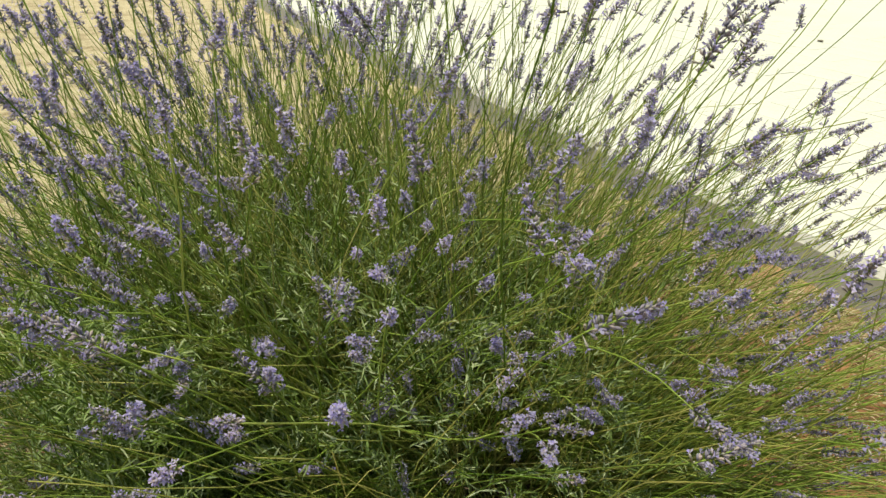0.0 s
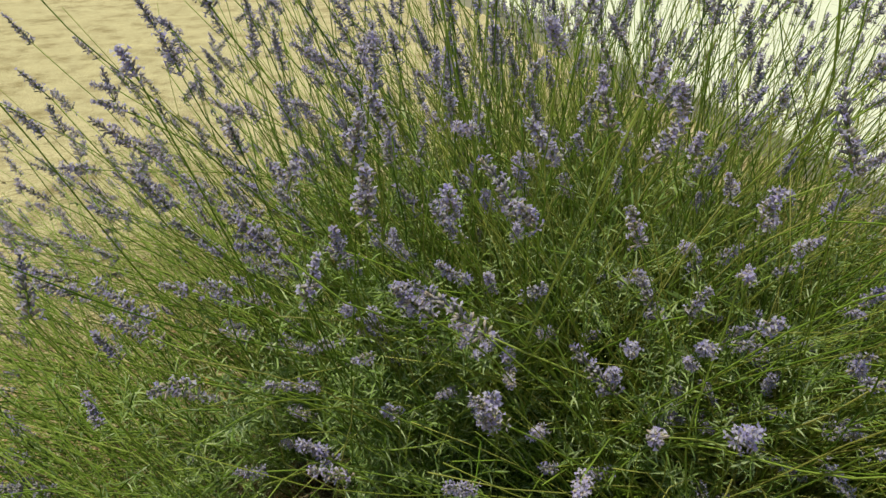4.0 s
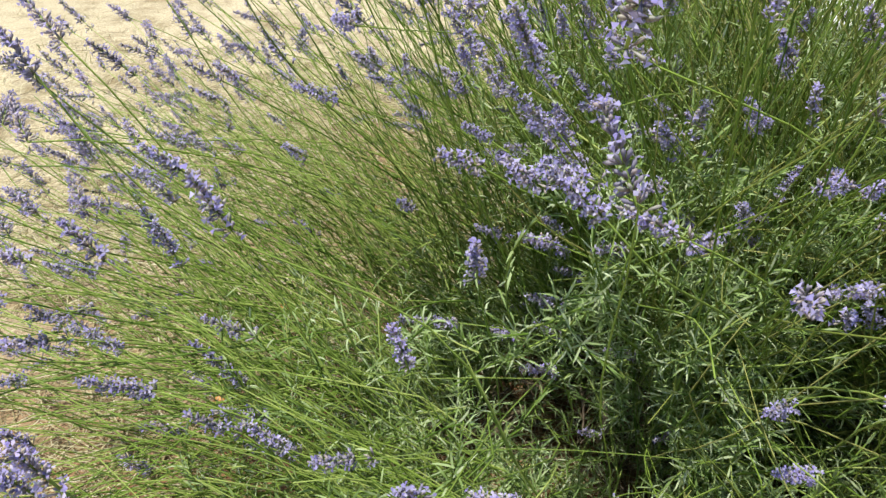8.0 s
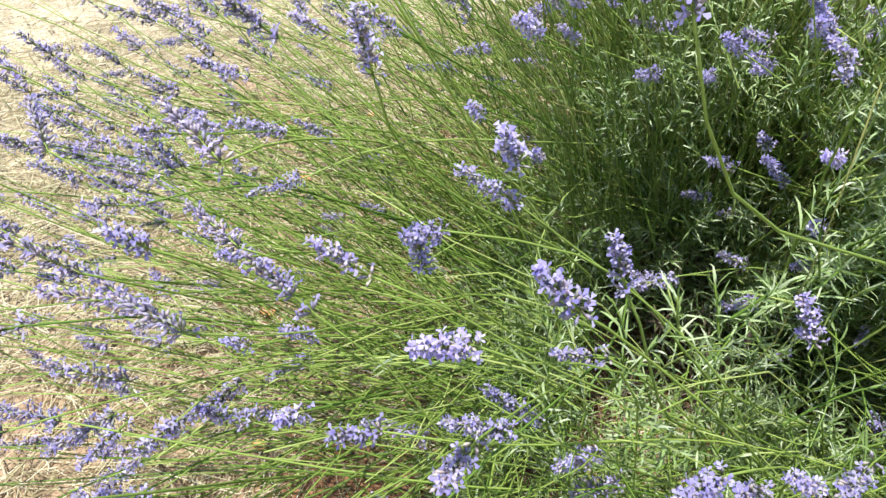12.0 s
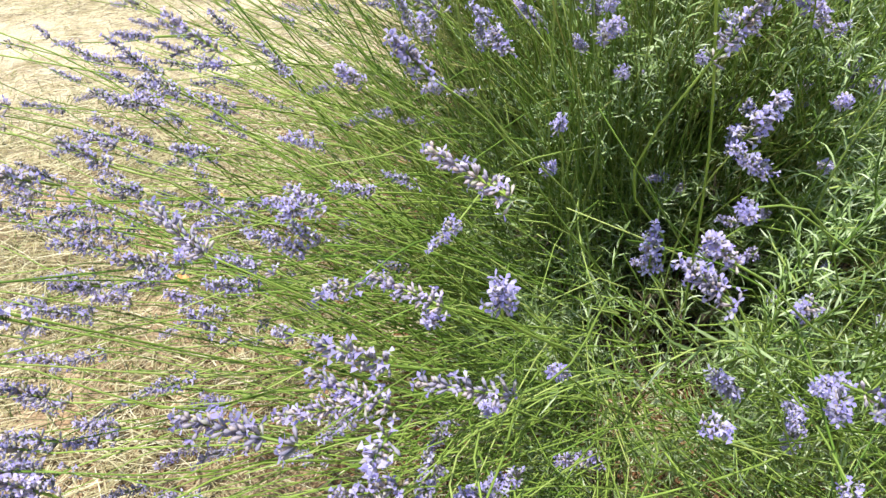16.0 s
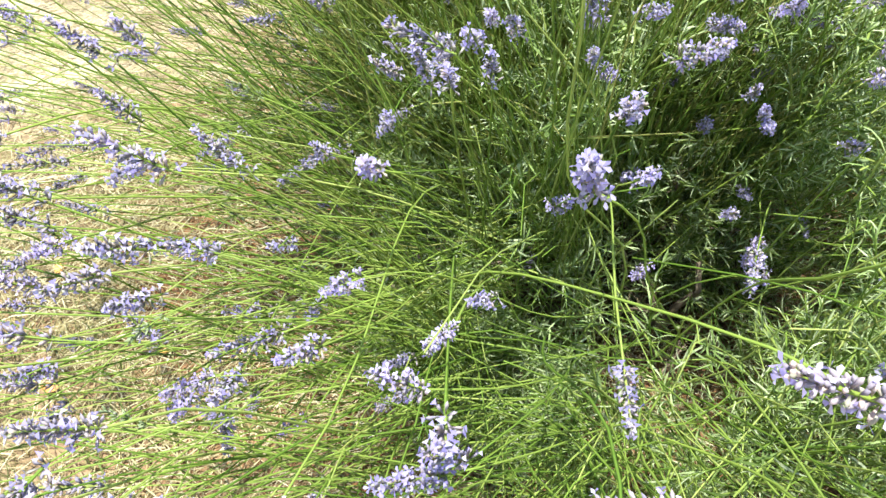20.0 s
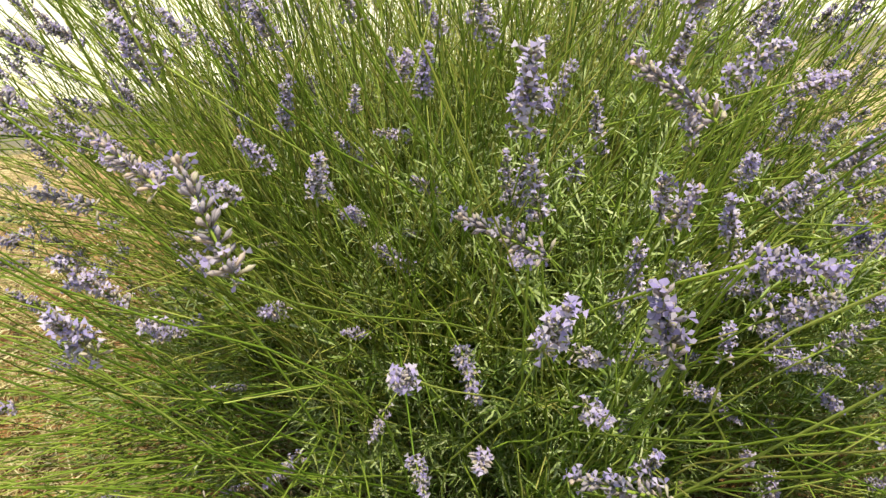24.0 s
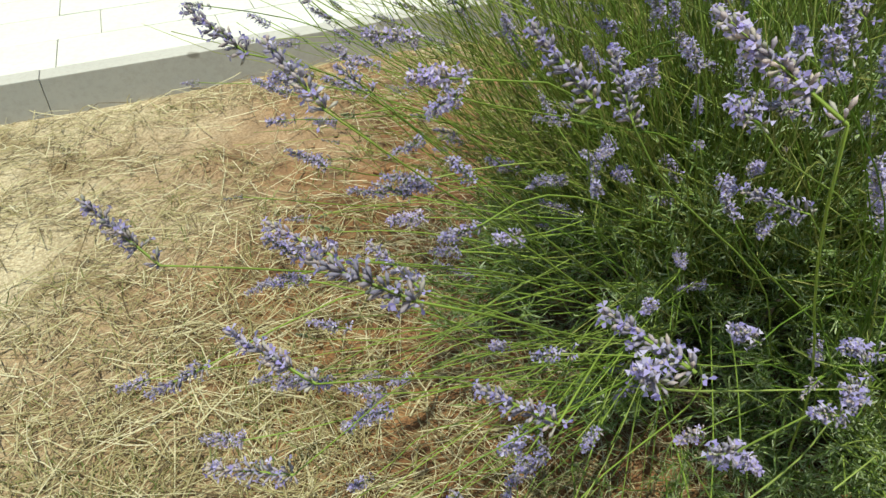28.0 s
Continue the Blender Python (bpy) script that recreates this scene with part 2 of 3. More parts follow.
def build_pavement():
    yaw = math.degrees(KERB_WAY)
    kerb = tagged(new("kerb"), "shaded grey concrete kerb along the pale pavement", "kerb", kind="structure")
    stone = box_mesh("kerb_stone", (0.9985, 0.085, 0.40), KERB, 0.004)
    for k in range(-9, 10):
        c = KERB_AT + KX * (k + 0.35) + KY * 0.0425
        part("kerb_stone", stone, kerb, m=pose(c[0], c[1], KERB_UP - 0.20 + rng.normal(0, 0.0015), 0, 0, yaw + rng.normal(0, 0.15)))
    pav = tagged(new("pavement"), "sunlit pale concrete pavers behind the kerb", "pavement", kind="structure")
    slab = box_mesh("slab", (2.997, 2.997, 0.30), PAVING, 0.003)
    for i in range(-4, 5):
        for j in range(5):
            c = KERB_AT + KX * (i * 3.0 + 0.9) + KY * (0.092 + 1.5 + j * 3.0)
            part("slab", slab, pav, m=pose(c[0], c[1], KERB_UP - 0.15 - 0.012, 0, 0, yaw))
    # the near rows: pavers in running bond
    paver = box_mesh("paver", (0.566, 0.281, 0.05), PAVING, 0.003)
    for j in range(15):
        for i in range(19):
            c = KERB_AT + KX * ((i - 13 + 0.27 * (j % 2)) * 0.57 + 0.325) + KY * (0.09 + 0.1425 + j * 0.285)
            part("paver", paver, pav, m=pose(c[0], c[1], KERB_UP - 0.029 + rng.normal(0, 0.0007), rng.normal(0, 0.12), rng.normal(0, 0.12), yaw + rng.normal(0, 0.1)))


build_ground()
build_pavement()

# ---- lavender pieces ----


def curl_line(length, curl, n):
    """Points along a leaf that starts along z and curls over by an angle."""
    t = np.linspace(0, 1, n)
    a = curl * t ** 1.3
    step = length / (n - 1)
    x = np.concatenate([[0], np.cumsum(np.sin(a[:-1]) * step)])
    z = np.concatenate([[0], np.cumsum(np.cos(a[:-1]) * step)])
    return np.stack([x, 0 * t, z], 1), np.stack([-np.cos(a), 0 * a, np.sin(a)], 1)


def leaf_shape(length, width, curl):
    """A narrow leaf along z, folded along its rib and curled over."""
    rib, back = curl_line(length, curl, 5)
    w = (np.array((0.4, 0.9, 1.0, 0.7, 0.0)) * width / 2)[:, None]
    lift = back * w * 0.4
    side = np.array((0, 1.0, 0)) * w
    v = np.concatenate([rib, (rib + lift + side)[:4], (rib + lift - side)[:4]])
    f = []
    for a in (5, 9):
        f.append(quads([[i, i + 1, a + i + 1, a + i] for i in range(3)]))
        f.append(np.array([[3, 4, a + 3]]))
    return v, np.concatenate(f)


def plain_leaf(length, width, curl):
    """The same with fewer faces, for the inside of a plant."""
    rib, back = curl_line(length, curl, 4)
    w = (np.array((0.4, 1.0, 0.8, 0.0)) * width / 2)[:, None] * np.array((0, 1.0, 0))
    v = np.concatenate([(rib + w)[:3], (rib - w)[:3], rib[3:]])
    return v, np.concatenate([quads([[0, 1, 4, 3], [1, 2, 5, 4]]), np.array([[2, 6, 5]])])


def shoot_shape(r, size, leaves, leaf):
    """A leafy shoot along z: a twig with pairs of narrow leaves."""
    pile = Pile()
    top = np.array((r.normal(0, 0.1), r.normal(0, 0.1), 1.0)) * size * 0.75
    pts = bezier(np.zeros(3), np.array((0, 0, size * 0.4)), top, 4)
    pile.put(*tube(pts, (0.0016, 0.0015, 0.0013, 0.0008), 3), 1)
    for k in range(leaves):
        u = (k + 0.5) / leaves
        at = bezier(np.zeros(3), np.array((0, 0, size * 0.4)), top, 21)[int(u * 20)]
        az = k * 2.4 + r.normal(0, 0.3)
        open_ = radians(62 - 42 * u + r.normal(0, 9))
        d = np.array((math.cos(az) * math.sin(open_), math.sin(az) * math.sin(open_), math.cos(open_)))
        side = np.array((math.cos(az), math.sin(az), 0))
        y = unit(np.cross(d, side))
        x = np.cross(y, d)
        v, f = leaf(size * r.uniform(0.22, 0.45), r.uniform(0.0015, 0.0025), r.normal(0.9, 1.2))
        pile.put(v @ np.stack([x, y, d], 0) + at, f, 0)
    return pile


def sprig_shape(r, length, nodes):
    """A long young shoot along z, bent over, with opposite pairs of narrow leaves."""
    pile = Pile()
    bend = np.array((r.normal(0, 0.30), r.normal(0, 0.30), 0)) * length
    a, b, c = np.zeros(3), np.array((0, 0, length * 0.6)), np.array((0, 0, length * r.uniform(0.75, 0.95))) + bend
    pile.put(*tube(bezier(a, b, c, 6), (0.0013, 0.0012, 0.0011, 0.001, 0.0008, 0.0005), 3), 1)
    line = bezier(a, b, c, 41)
    for k in range(nodes):
        u = 0.12 + 0.86 * (k + r.uniform(0.2, 0.8)) / nodes
        i = min(39, int(u * 40))
        axis = basis(line[i + 1] - line[i], k * math.pi / 2 + r.normal(0, 0.25))
        for side in (1, -1):
            open_ = radians(r.normal(58 - 38 * u, 10))
            d = axis[:, 0] * side * math.sin(open_) + axis[:, 2] * math.cos(open_)
            y = axis[:, 1] * side
            v, f = plain_leaf(r.uniform(0.019, 0.037) * (1.15 - 0.5 * u), r.uniform(0.0016, 0.0026), r.normal(0.7, 1.2))
            pile.put(v @ np.stack([np.cross(y, d), y, d], 0) + line[i], f, 0)
    return pile


def spindle(sides):
    """A small calyx along z, one unit wide and long, pointed at both ends."""
    a = np.arange(sides) * 2 * math.pi / sides
    v = np.concatenate([[[0, 0, 0]], np.stack([np.cos(a), np.sin(a), 0 * a + 0.74], 1), [[0, 0, 1.0]]])
    f = [[0, 1 + (k + 1) % sides, 1 + k] for k in range(sides)] + [[sides + 1, 1 + k, 1 + (k + 1) % sides] for k in range(sides)]
    return v, np.array(f)


def head_shape(r, whorls, length, bloom, spent, sides):
    """A flower head along z: whorls of small tubular calyces, some with open corollas, often one whorl set apart below."""
    pile = Pile()
    cv, cf = spindle(sides)
    pile.put(*tube(np.stack([[0, 0, z] for z in np.linspace(0, length, 4)]), (0.0011, 0.001, 0.0008, 0.0005), 3), 2)
    gap = r.random() < 0.55
    for w in range(whorls):
        u = w / (whorls - 1)
        z = length * (0.02 + 0.90 * u)
        if gap and w > 0:
            z = length * (0.20 + 0.72 * u)
        n = int(round(9.0 - 2.5 * u)) if not (gap and w == 0) else 6
        for k in range(n):
            az = 2 * math.pi * (k + 0.5 * (w % 2)) / n + r.normal(0, 0.18)
            tilt = radians(r.normal(58 - 32 * u, 18))
            d = np.array((math.cos(az) * math.sin(tilt), math.sin(az) * math.sin(tilt), math.cos(tilt)))
            s = r.uniform(0.0066, 0.0112) * (1.0 - 0.26 * u)
            v = cv * (0.0012, 0.0012, s)
            b = basis(d, r.uniform(0, 6))
            at = np.array((0, 0, z + r.normal(0, length * 0.018)))
            pile.put(v @ b.T + at, cf, 1 if r.random() < spent else 0)
            if r.random() < bloom:
                # a small corolla of spread lobes at the mouth of the calyx
                mouth = at + d * s * 0.9
                lobes = 3 if sides > 3 else 2
                for lip in range(lobes):
                    o = basis(d, lip * 2 * math.pi / lobes + r.normal(0, 0.4))
                    reach, wide = r.uniform(0.0024, 0.0042), r.uniform(0.0009, 0.0015) * (1.0 if sides > 3 else 1.7)
                    p = np.array([(0, 0, 0), (wide, reach * 0.7, reach * r.uniform(0.2, 0.6)), (0, reach, reach * r.uniform(0.1, 0.8)), (-wide, reach * 0.7, reach * r.uniform(0.2, 0.6))])
                    pile.put(p @ o.T + mouth, np.array([[0, 1, 3], [1, 2, 3]])[:2 if sides > 3 else 1], 3)
    return pile


r0 = np.random.default_rng(21)
HEAD_MATS = [CALYX, CALYX_SPENT, STEM, PETAL]
BUD_MATS = [CALYX_BUD, CALYX_SPENT, STEM, PETAL]
HEADS = []
for k in range(18):
    size = (0.032, 0.039, 0.045, 0.051, 0.058, 0.068)[k % 6] * r0.uniform(0.95, 1.1)
    bud = k == 17
    if bud:
        size = 0.026
    look_of = (max(4, int(size / 0.0056)), size, 0.0 if bud else (0.6, 0.85, 0.45)[k % 3], 0.1 if bud else (0.05, 0.15, 0.40)[(k // 2) % 3])
    p = head_shape(r0, *look_of, 4)
    plain = head_shape(r0, look_of[0], size, look_of[2] * 0.8, look_of[3], 3)
    if bud:
        for shape in (p, plain):
            shape.v = [v * (0.6, 0.6, 1.0) for v in shape.v]
    HEADS.append((plain, p.mesh("flower_head", BUD_MATS if bud else HEAD_MATS), size, bud))
SHOOTS = []
for k in range(9):
    size, count = r0.uniform(0.06, 0.10), int(r0.integers(15, 20))
    SHOOTS.append((shoot_shape(r0, size, count, plain_leaf), shoot_shape(r0, size, count, leaf_shape).mesh("leafy_shoot", [LEAF, STEM])))

SPRIGS = []
for k in range(8):
    p = sprig_shape(r0, r0.uniform(0.11, 0.20), int(r0.integers(7, 11)))
    SPRIGS.append((p, p.mesh("leafy_sprig", [LEAF, STEM])))


def stalk_line(r, base, tip, sag, n=11, sway_by=0.055):
    """The line of a stalk: rises steeply, then leans out to its tip, a little crooked."""
    d = tip - base
    ln = np.linalg.norm(d)
    line = bezier(base, base + d * 0.5 + np.array((0, 0, 1.0)) * sag * ln, tip, n)
    t = np.linspace(0, 1, n)[:, None]
    sway = basis(d)[:, 0] * r.normal(0, sway_by * ln) + basis(d)[:, 1] * r.normal(0, sway_by * ln)
    return line + sway * np.sin(2 * math.pi * (t * r.uniform(0.5, 1.1))) * t * (1 - t) * 3


def put_piece(pile, shape, m):
    """Adds a copy of a gathered shape, turned and moved by m (3x3, place), to a pile."""
    rot, at = m
    pile.put(np.concatenate(shape.v) @ rot.T + at, np.concatenate(shape.f), np.concatenate(shape.m))


def matrix(rot, at):
    m = Matrix([list(r) + [float(t)] for r, t in zip(rot.tolist(), at)] + [[0, 0, 0, 1]])
    return m


def random_tip(r, hub, reach, low, high, ragged=1.0, bare=None):
    """Where a stalk starts and where its flower head begins, for a plant whose stalks fan out from hub."""
    el = math.asin(r.uniform(math.sin(radians(low)), math.sin(radians(high))))
    az = r.uniform(0, 2 * math.pi)
    while bare and radians(bare[2]) < el < radians(62) and (math.degrees(az) - bare[0]) % 360 < bare[1] - bare[0] and r.random() < bare[3]:
        az = r.uniform(0, 2 * math.pi)
    length = reach * r.uniform(0.62, 1.06) * (0.78 + 0.35 * math.sin(el))
    out = np.array((math.cos(az), math.sin(az), 0.0))
    base = hub + out * r.uniform(0.02, 0.32) + np.array((r.normal(0, 0.06), r.normal(0, 0.06), r.uniform(0.0, 0.26)))
    d = np.array((math.cos(az) * math.cos(el), math.sin(az) * math.cos(el), math.sin(el)))
    d = unit(d + r.normal(0, 0.13 * ragged, 3))
    tip = base + d * length
    tip[2] = max(tip[2], 0.06 + r.uniform(0, 0.16))
    return base, tip


# the way along which a visitor walks round the plants; nothing tall leans into it
WAY_ROUND = [(0.45, -1.06), (-0.25, -1.06), (-0.55, -1.08), (-0.95, -0.9), (-1.4, -0.65), (-1.58, -0.4), (-1.45, -0.1), (-1.32, 0.2), (-1.4, 0.5), (-1.6, 0.9)]


def in_the_way(p):
    if p[2] < 0.7:
        return False
    for (ax, ay), (bx, by) in zip(WAY_ROUND, WAY_ROUND[1:]):
        u = ((p[0] - ax) * (bx - ax) + (p[1] - ay) * (by - ay)) / ((bx - ax) ** 2 + (by - ay) ** 2)
        u = min(1, max(0, u))
        if math.hypot(p[0] - ax - u * (bx - ax), p[1] - ay - u * (by - ay)) < 0.20 + 0.12 * min(1, (p[2] - 0.7) / 0.2):
            return True
    return False


def build_lavender(label, at, seed, reach, lobes, stalks, bare, hollows=(), known=(), low=8, thin=None, sprays=()):
    """A lavender plant: woody branches, leafy shoots, and long stalks with flower heads fanning out all round."""
    r = np.random.default_rng(seed)
    at = np.array((*at, 0.0))
    bush = thing("lavender_bush", label, "shrub", "lavender bushes", at=tuple(at))
    hub = np.array((0, 0, 0.16))
    holes = [(np.array(c) - at, np.array(q)) for c, q in hollows]

    def hollow(p):
        return any((((p - c) / q) ** 2).sum() < 1 for c, q in holes)

    # woody branches from the stock
    for k in range(11):
        az = k * 2 * math.pi / 11 + r.normal(0, 0.2)
        out = np.array((math.cos(az), math.sin(az), 0))
        end = out * r.uniform(0.20, 0.36) + np.array((0, 0, r.uniform(0.20, 0.38)))
        if hollow(end) or hollow(end * 0.8):
            continue
        pts = bezier(out * 0.03 - (0, 0, 0.05), out * 0.17 + (0, 0, 0.07), end, 8) + r.normal(0, 0.008, (8, 3))
        v, f = tube(pts, np.linspace(0.014, 0.004, 8), 6)
        part("woody_branch", tri_mesh("woody_branch", v, f, [BARK], smooth=True), bush, "grey-brown woody branch")
    # leafy shoots over the crown and inside it
    foliage = Pile()
    n_part = 0
    wide = lobes[0][2]
    for cx, cy, lw, high in [lobe[:4] for lobe in lobes for k in range(lobe[4])]:
        az = r.uniform(0, 2 * math.pi)
        el = math.asin(r.uniform(0.0, 1.0))
        shell = r.uniform(0.42, 1.0) ** 0.5
        d = np.array((math.cos(az) * math.cos(el), math.sin(az) * math.cos(el), math.sin(el)))
        lump = 1.0 + 0.45 * noise.noise(Vector((d + at) * 2.6))
        q = d * (lw, lw, high) * shell * lump + (cx, cy, 0.04)
        if noise.noise(Vector((q + at) * 6.0)) > 0.07 or hollow(q):
            continue
        way = unit(d * (1, 1, 0.8) + (0, 0, 0.30) + r.normal(0, 0.45, 3))
        rot = basis(way, r.uniform(0, 6)) * r.uniform(0.75, 1.18)
        p, me = SHOOTS[int(r.integers(len(SHOOTS)))]
        if shell > 0.93 and n_part < 190:
            part("leafy_shoot", me, bush, m=matrix(rot, q))
            n_part += 1
        else:
            put_piece(foliage, p, (rot, q))
    # longer young shoots standing out of the crown
    for k, (cx, cy, lw, high) in enumerate([lobe[:4] for lobe in lobes for k in range(lobe[5])]):
        az, el = r.uniform(0, 2 * math.pi), math.asin(r.uniform(0.05, 1.0))
        d = np.array((math.cos(az) * math.cos(el), math.sin(az) * math.cos(el), math.sin(el)))
        q = d * (lw, lw, high) * r.uniform(0.84, 1.02) * (1.0 + 0.45 * noise.noise(Vector((d + at) * 2.6))) + (cx, cy, 0.04)
        way = unit(d * (1, 1, 0.8) + (0, 0, 0.25) + r.normal(0, 0.35, 3))
        if hollow(q) or hollow(q + way * 0.08) or in_the_way(q + at):
            continue
        rot = basis(way, r.uniform(0, 6)) * r.uniform(0.8, 1.2)
        p, me = SPRIGS[int(r.integers(len(SPRIGS)))]
        if k % 6 == 0 and k < 600:
            part("leafy_sprig", me, bush, m=matrix(rot, q))
        else:
            put_piece(foliage, p, (rot, q))
    part("foliage", foliage.mesh("foliage", [LEAF, STEM]), bush, "dense narrow grey-green leaves")["kind"] = "stuff"
    # dry leaves and twigs low inside, coloured dark to deepen the shade there
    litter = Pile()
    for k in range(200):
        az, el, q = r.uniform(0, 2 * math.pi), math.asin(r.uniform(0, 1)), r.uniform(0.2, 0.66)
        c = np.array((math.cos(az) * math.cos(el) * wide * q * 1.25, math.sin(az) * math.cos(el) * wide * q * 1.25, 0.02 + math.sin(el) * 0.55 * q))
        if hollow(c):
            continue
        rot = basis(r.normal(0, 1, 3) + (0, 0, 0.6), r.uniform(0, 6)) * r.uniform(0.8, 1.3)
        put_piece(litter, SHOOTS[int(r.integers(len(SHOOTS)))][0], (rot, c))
    part("dry_foliage", litter.mesh("dry_foliage", [LEAF_DRY_SHADE, BARK]), bush, "dry brown leaves inside the plant")["kind"] = "stuff"
    # bare stems without heads
    stems = Pile()
    for k in range(bare):
        base, tip = random_tip(r, hub, reach * r.uniform(0.55, 1.0), max(low, 24), 89, 1.3, thin if low > 8 else None)
        if hollow(tip) or hollow((base + tip) / 2) or in_the_way(tip + at):
            continue
        line = stalk_line(r, base, tip, r.normal(0.05, 0.11), 7)
        if any(hollow(p) for p in line):
            continue
        stems.put(*tube(line, np.linspace(0.0010, 0.0006, 7), 3))
    part("stem_thicket", stems.mesh("stem_thicket", [STEM_PALE], True), bush, "thin green stems without flowers")["kind"] = "stuff"
    # flower stalks: known ones first, then the rest of the fan
    rest = Pile()
    todo = []
    for x, y, z, size, az, el in known:
        a, e = radians(az), radians(el)
        tip = np.array((x, y, z)) - at
        for again in range(10):
            root = hub + tip * (1, 1, 0) * r.uniform(0.2, 0.5) + r.normal(0, 0.07 + 0.02 * again, 3) * (1, 1, 0) + (0, 0, r.uniform(0.0, 0.24))
            if not any(hollow(root + (tip - root) * u) for u in (0.2, 0.4, 0.55, 0.7, 0.85)):
                break
        todo.append((root, tip, size, np.array((math.cos(a) * math.cos(e), math.sin(a) * math.cos(e), math.sin(e)))))
    # denser sprays: a fringe arching out over the ground, upright stalks over one side of the crown
    for cx, cy, az0, az1, el0, el1, near, far, count in sprays:
        for k in range(count):
            az, el = radians(r.uniform(az0, az1)), radians(r.uniform(el0, el1))
            out = np.array((math.cos(az), math.sin(az), 0))
            root = hub + (cx, cy, 0) + out * r.uniform(0.0, 0.26) + (*r.normal(0, 0.06, 2), r.uniform(0.0, 0.26))
            tip = root + (out * math.cos(el) + (0, 0, math.sin(el))) * reach * r.uniform(near, far) + r.normal(0, 0.04, 3)
            tip[2] = max(tip[2], 0.12)
            if not in_the_way(tip + at) and not any(hollow(root + (tip - root) * u) for u in (0.2, 0.3, 0.45, 0.6)):
                todo.append((root, tip, 0, None))
        # shorter stems without heads, which close the fan lower down
        for k in range(int(count * 2.0)):
            az, el = radians(r.uniform(az0, az1)), radians(r.uniform(el0, el1))
            out = np.array((math.cos(az), math.sin(az), 0))
            root = hub + (cx, cy, 0) + out * r.uniform(0.0, 0.2) + (*r.normal(0, 0.07, 2), r.uniform(0.0, 0.24))
            tip = root + (out * math.cos(el) + (0, 0, math.sin(el))) * reach * far * r.uniform(0.3, 0.75) + r.normal(0, 0.04, 3)
            tip[2] = max(tip[2], 0.08)
            line = stalk_line(r, root, tip, r.normal(0.08, 0.1), 6)
            if not in_the_way(tip + at) and not any(hollow(p) for p in line):
                rest.put(*tube(line, np.linspace(0.0010, 0.0006, 6), 3), 2)
    while len(todo) < stalks:
        base, tip = random_tip(r, hub, reach, low, 86, 1.0, thin)
        if not any(hollow(base + (tip - base) * u) for u in (0.3, 0.45, 0.6, 0.75)) and not in_the_way(tip + at):
            todo.append((base, tip, 0, None))
    for k, (base, tip, size, way) in enumerate(todo):
        line = stalk_line(r, base, tip, r.normal(0.07, 0.08), sway_by=0.055 if way is None else 0.025)
        if way is None:
            way = unit(line[-1] - line[-3]) + r.normal(0, 0.16, 3)
            p, me, own, bud = HEADS[int(r.integers(len(HEADS)))]
            s = r.uniform(0.8, 1.2)
        else:
            p, me, own, bud = min(HEADS[:17], key=lambda h: abs(h[2] - size))
            s = 1.25 * size / own
        rot = basis(way, r.uniform(0, 6)) * s
        thick = r.uniform(0.8, 1.3)
        v, f = tube(line, np.linspace(0.00105, 0.00075, len(line)) * thick, 4)
        if k < 300:
            st = part("flower_stalk", tri_mesh("flower_stalk", v, f, [STEM], smooth=True), bush)
            part("flower_head", me, st, "pale green flower bud" if bud else "violet lavender flower head", matrix(rot, tip))
        else:
            rest.put(v, f, 2)
            put_piece(rest, p, (rot, tip))
    if rest.v:
        part("flower_spray", rest.mesh("flower_spray", HEAD_MATS), bush, "further violet flower stalks")["kind"] = "stuff"
    return bush


HOLLOWS = [((-0.84, 0.44, 0.22), (0.17, 0.15, 0.20)), ((-0.78, -0.19, 0.53), (0.12, 0.11, 0.14)), ((-0.68, -0.12, 0.39), (0.16, 0.135, 0.29)), ((-0.77, -0.11, 0.53), (0.10, 0.09, 0.13)), ((-0.58, -0.30, 0.40), (0.08, 0.09, 0.18)), ((0.10, -0.30, 0.42), (0.08, 0.07, 0.2)), ((-0.30, -0.28, 0.42), (0.09, 0.08, 0.2)), ((-0.72, 0.20, 0.40), (0.10, 0.08, 0.18)), ((-0.64, 0.42, 0.34), (0.10, 0.10, 0.2)), ((-0.48, 0.62, 0.34), (0.09, 0.08, 0.18)), ((-0.86, 0.02, 0.34), (0.08, 0.07, 0.14))]
# the heads that stand out most: place, length, azimuth, elevation
KNOWN_A = [(0.102, -0.65, 0.948, 0.046, 7, 20), (-0.286, -0.577, 0.885, 0.046, 165, 27), (0.213, -0.497, 1.111, 0.046, 33, 53), (-0.02, -0.462, 1.001, 0.046, 115, 64), (0.089, -0.5, 0.944, 0.046, 121, 62), (-0.274, -0.476, 0.945, 0.046, 152, 45), (0.221, -0.599, 0.783, 0.046, 6, 19), (-0.203, -0.374, 0.993, 0.046, 118, 63), (-0.177, -0.466, 0.762, 0.046, 157, 39), (0.119, -0.387, 0.94, 0.046, 77, 66), (-0.129, -0.328, 0.767, 0.046, 142, 53), (0.356, -0.42, 0.789, 0.046, 7, 20), (0.385, -0.345, 0.966, 0.046, 11, 28), (0.272, -0.296, 0.912, 0.046, 19, 40)]
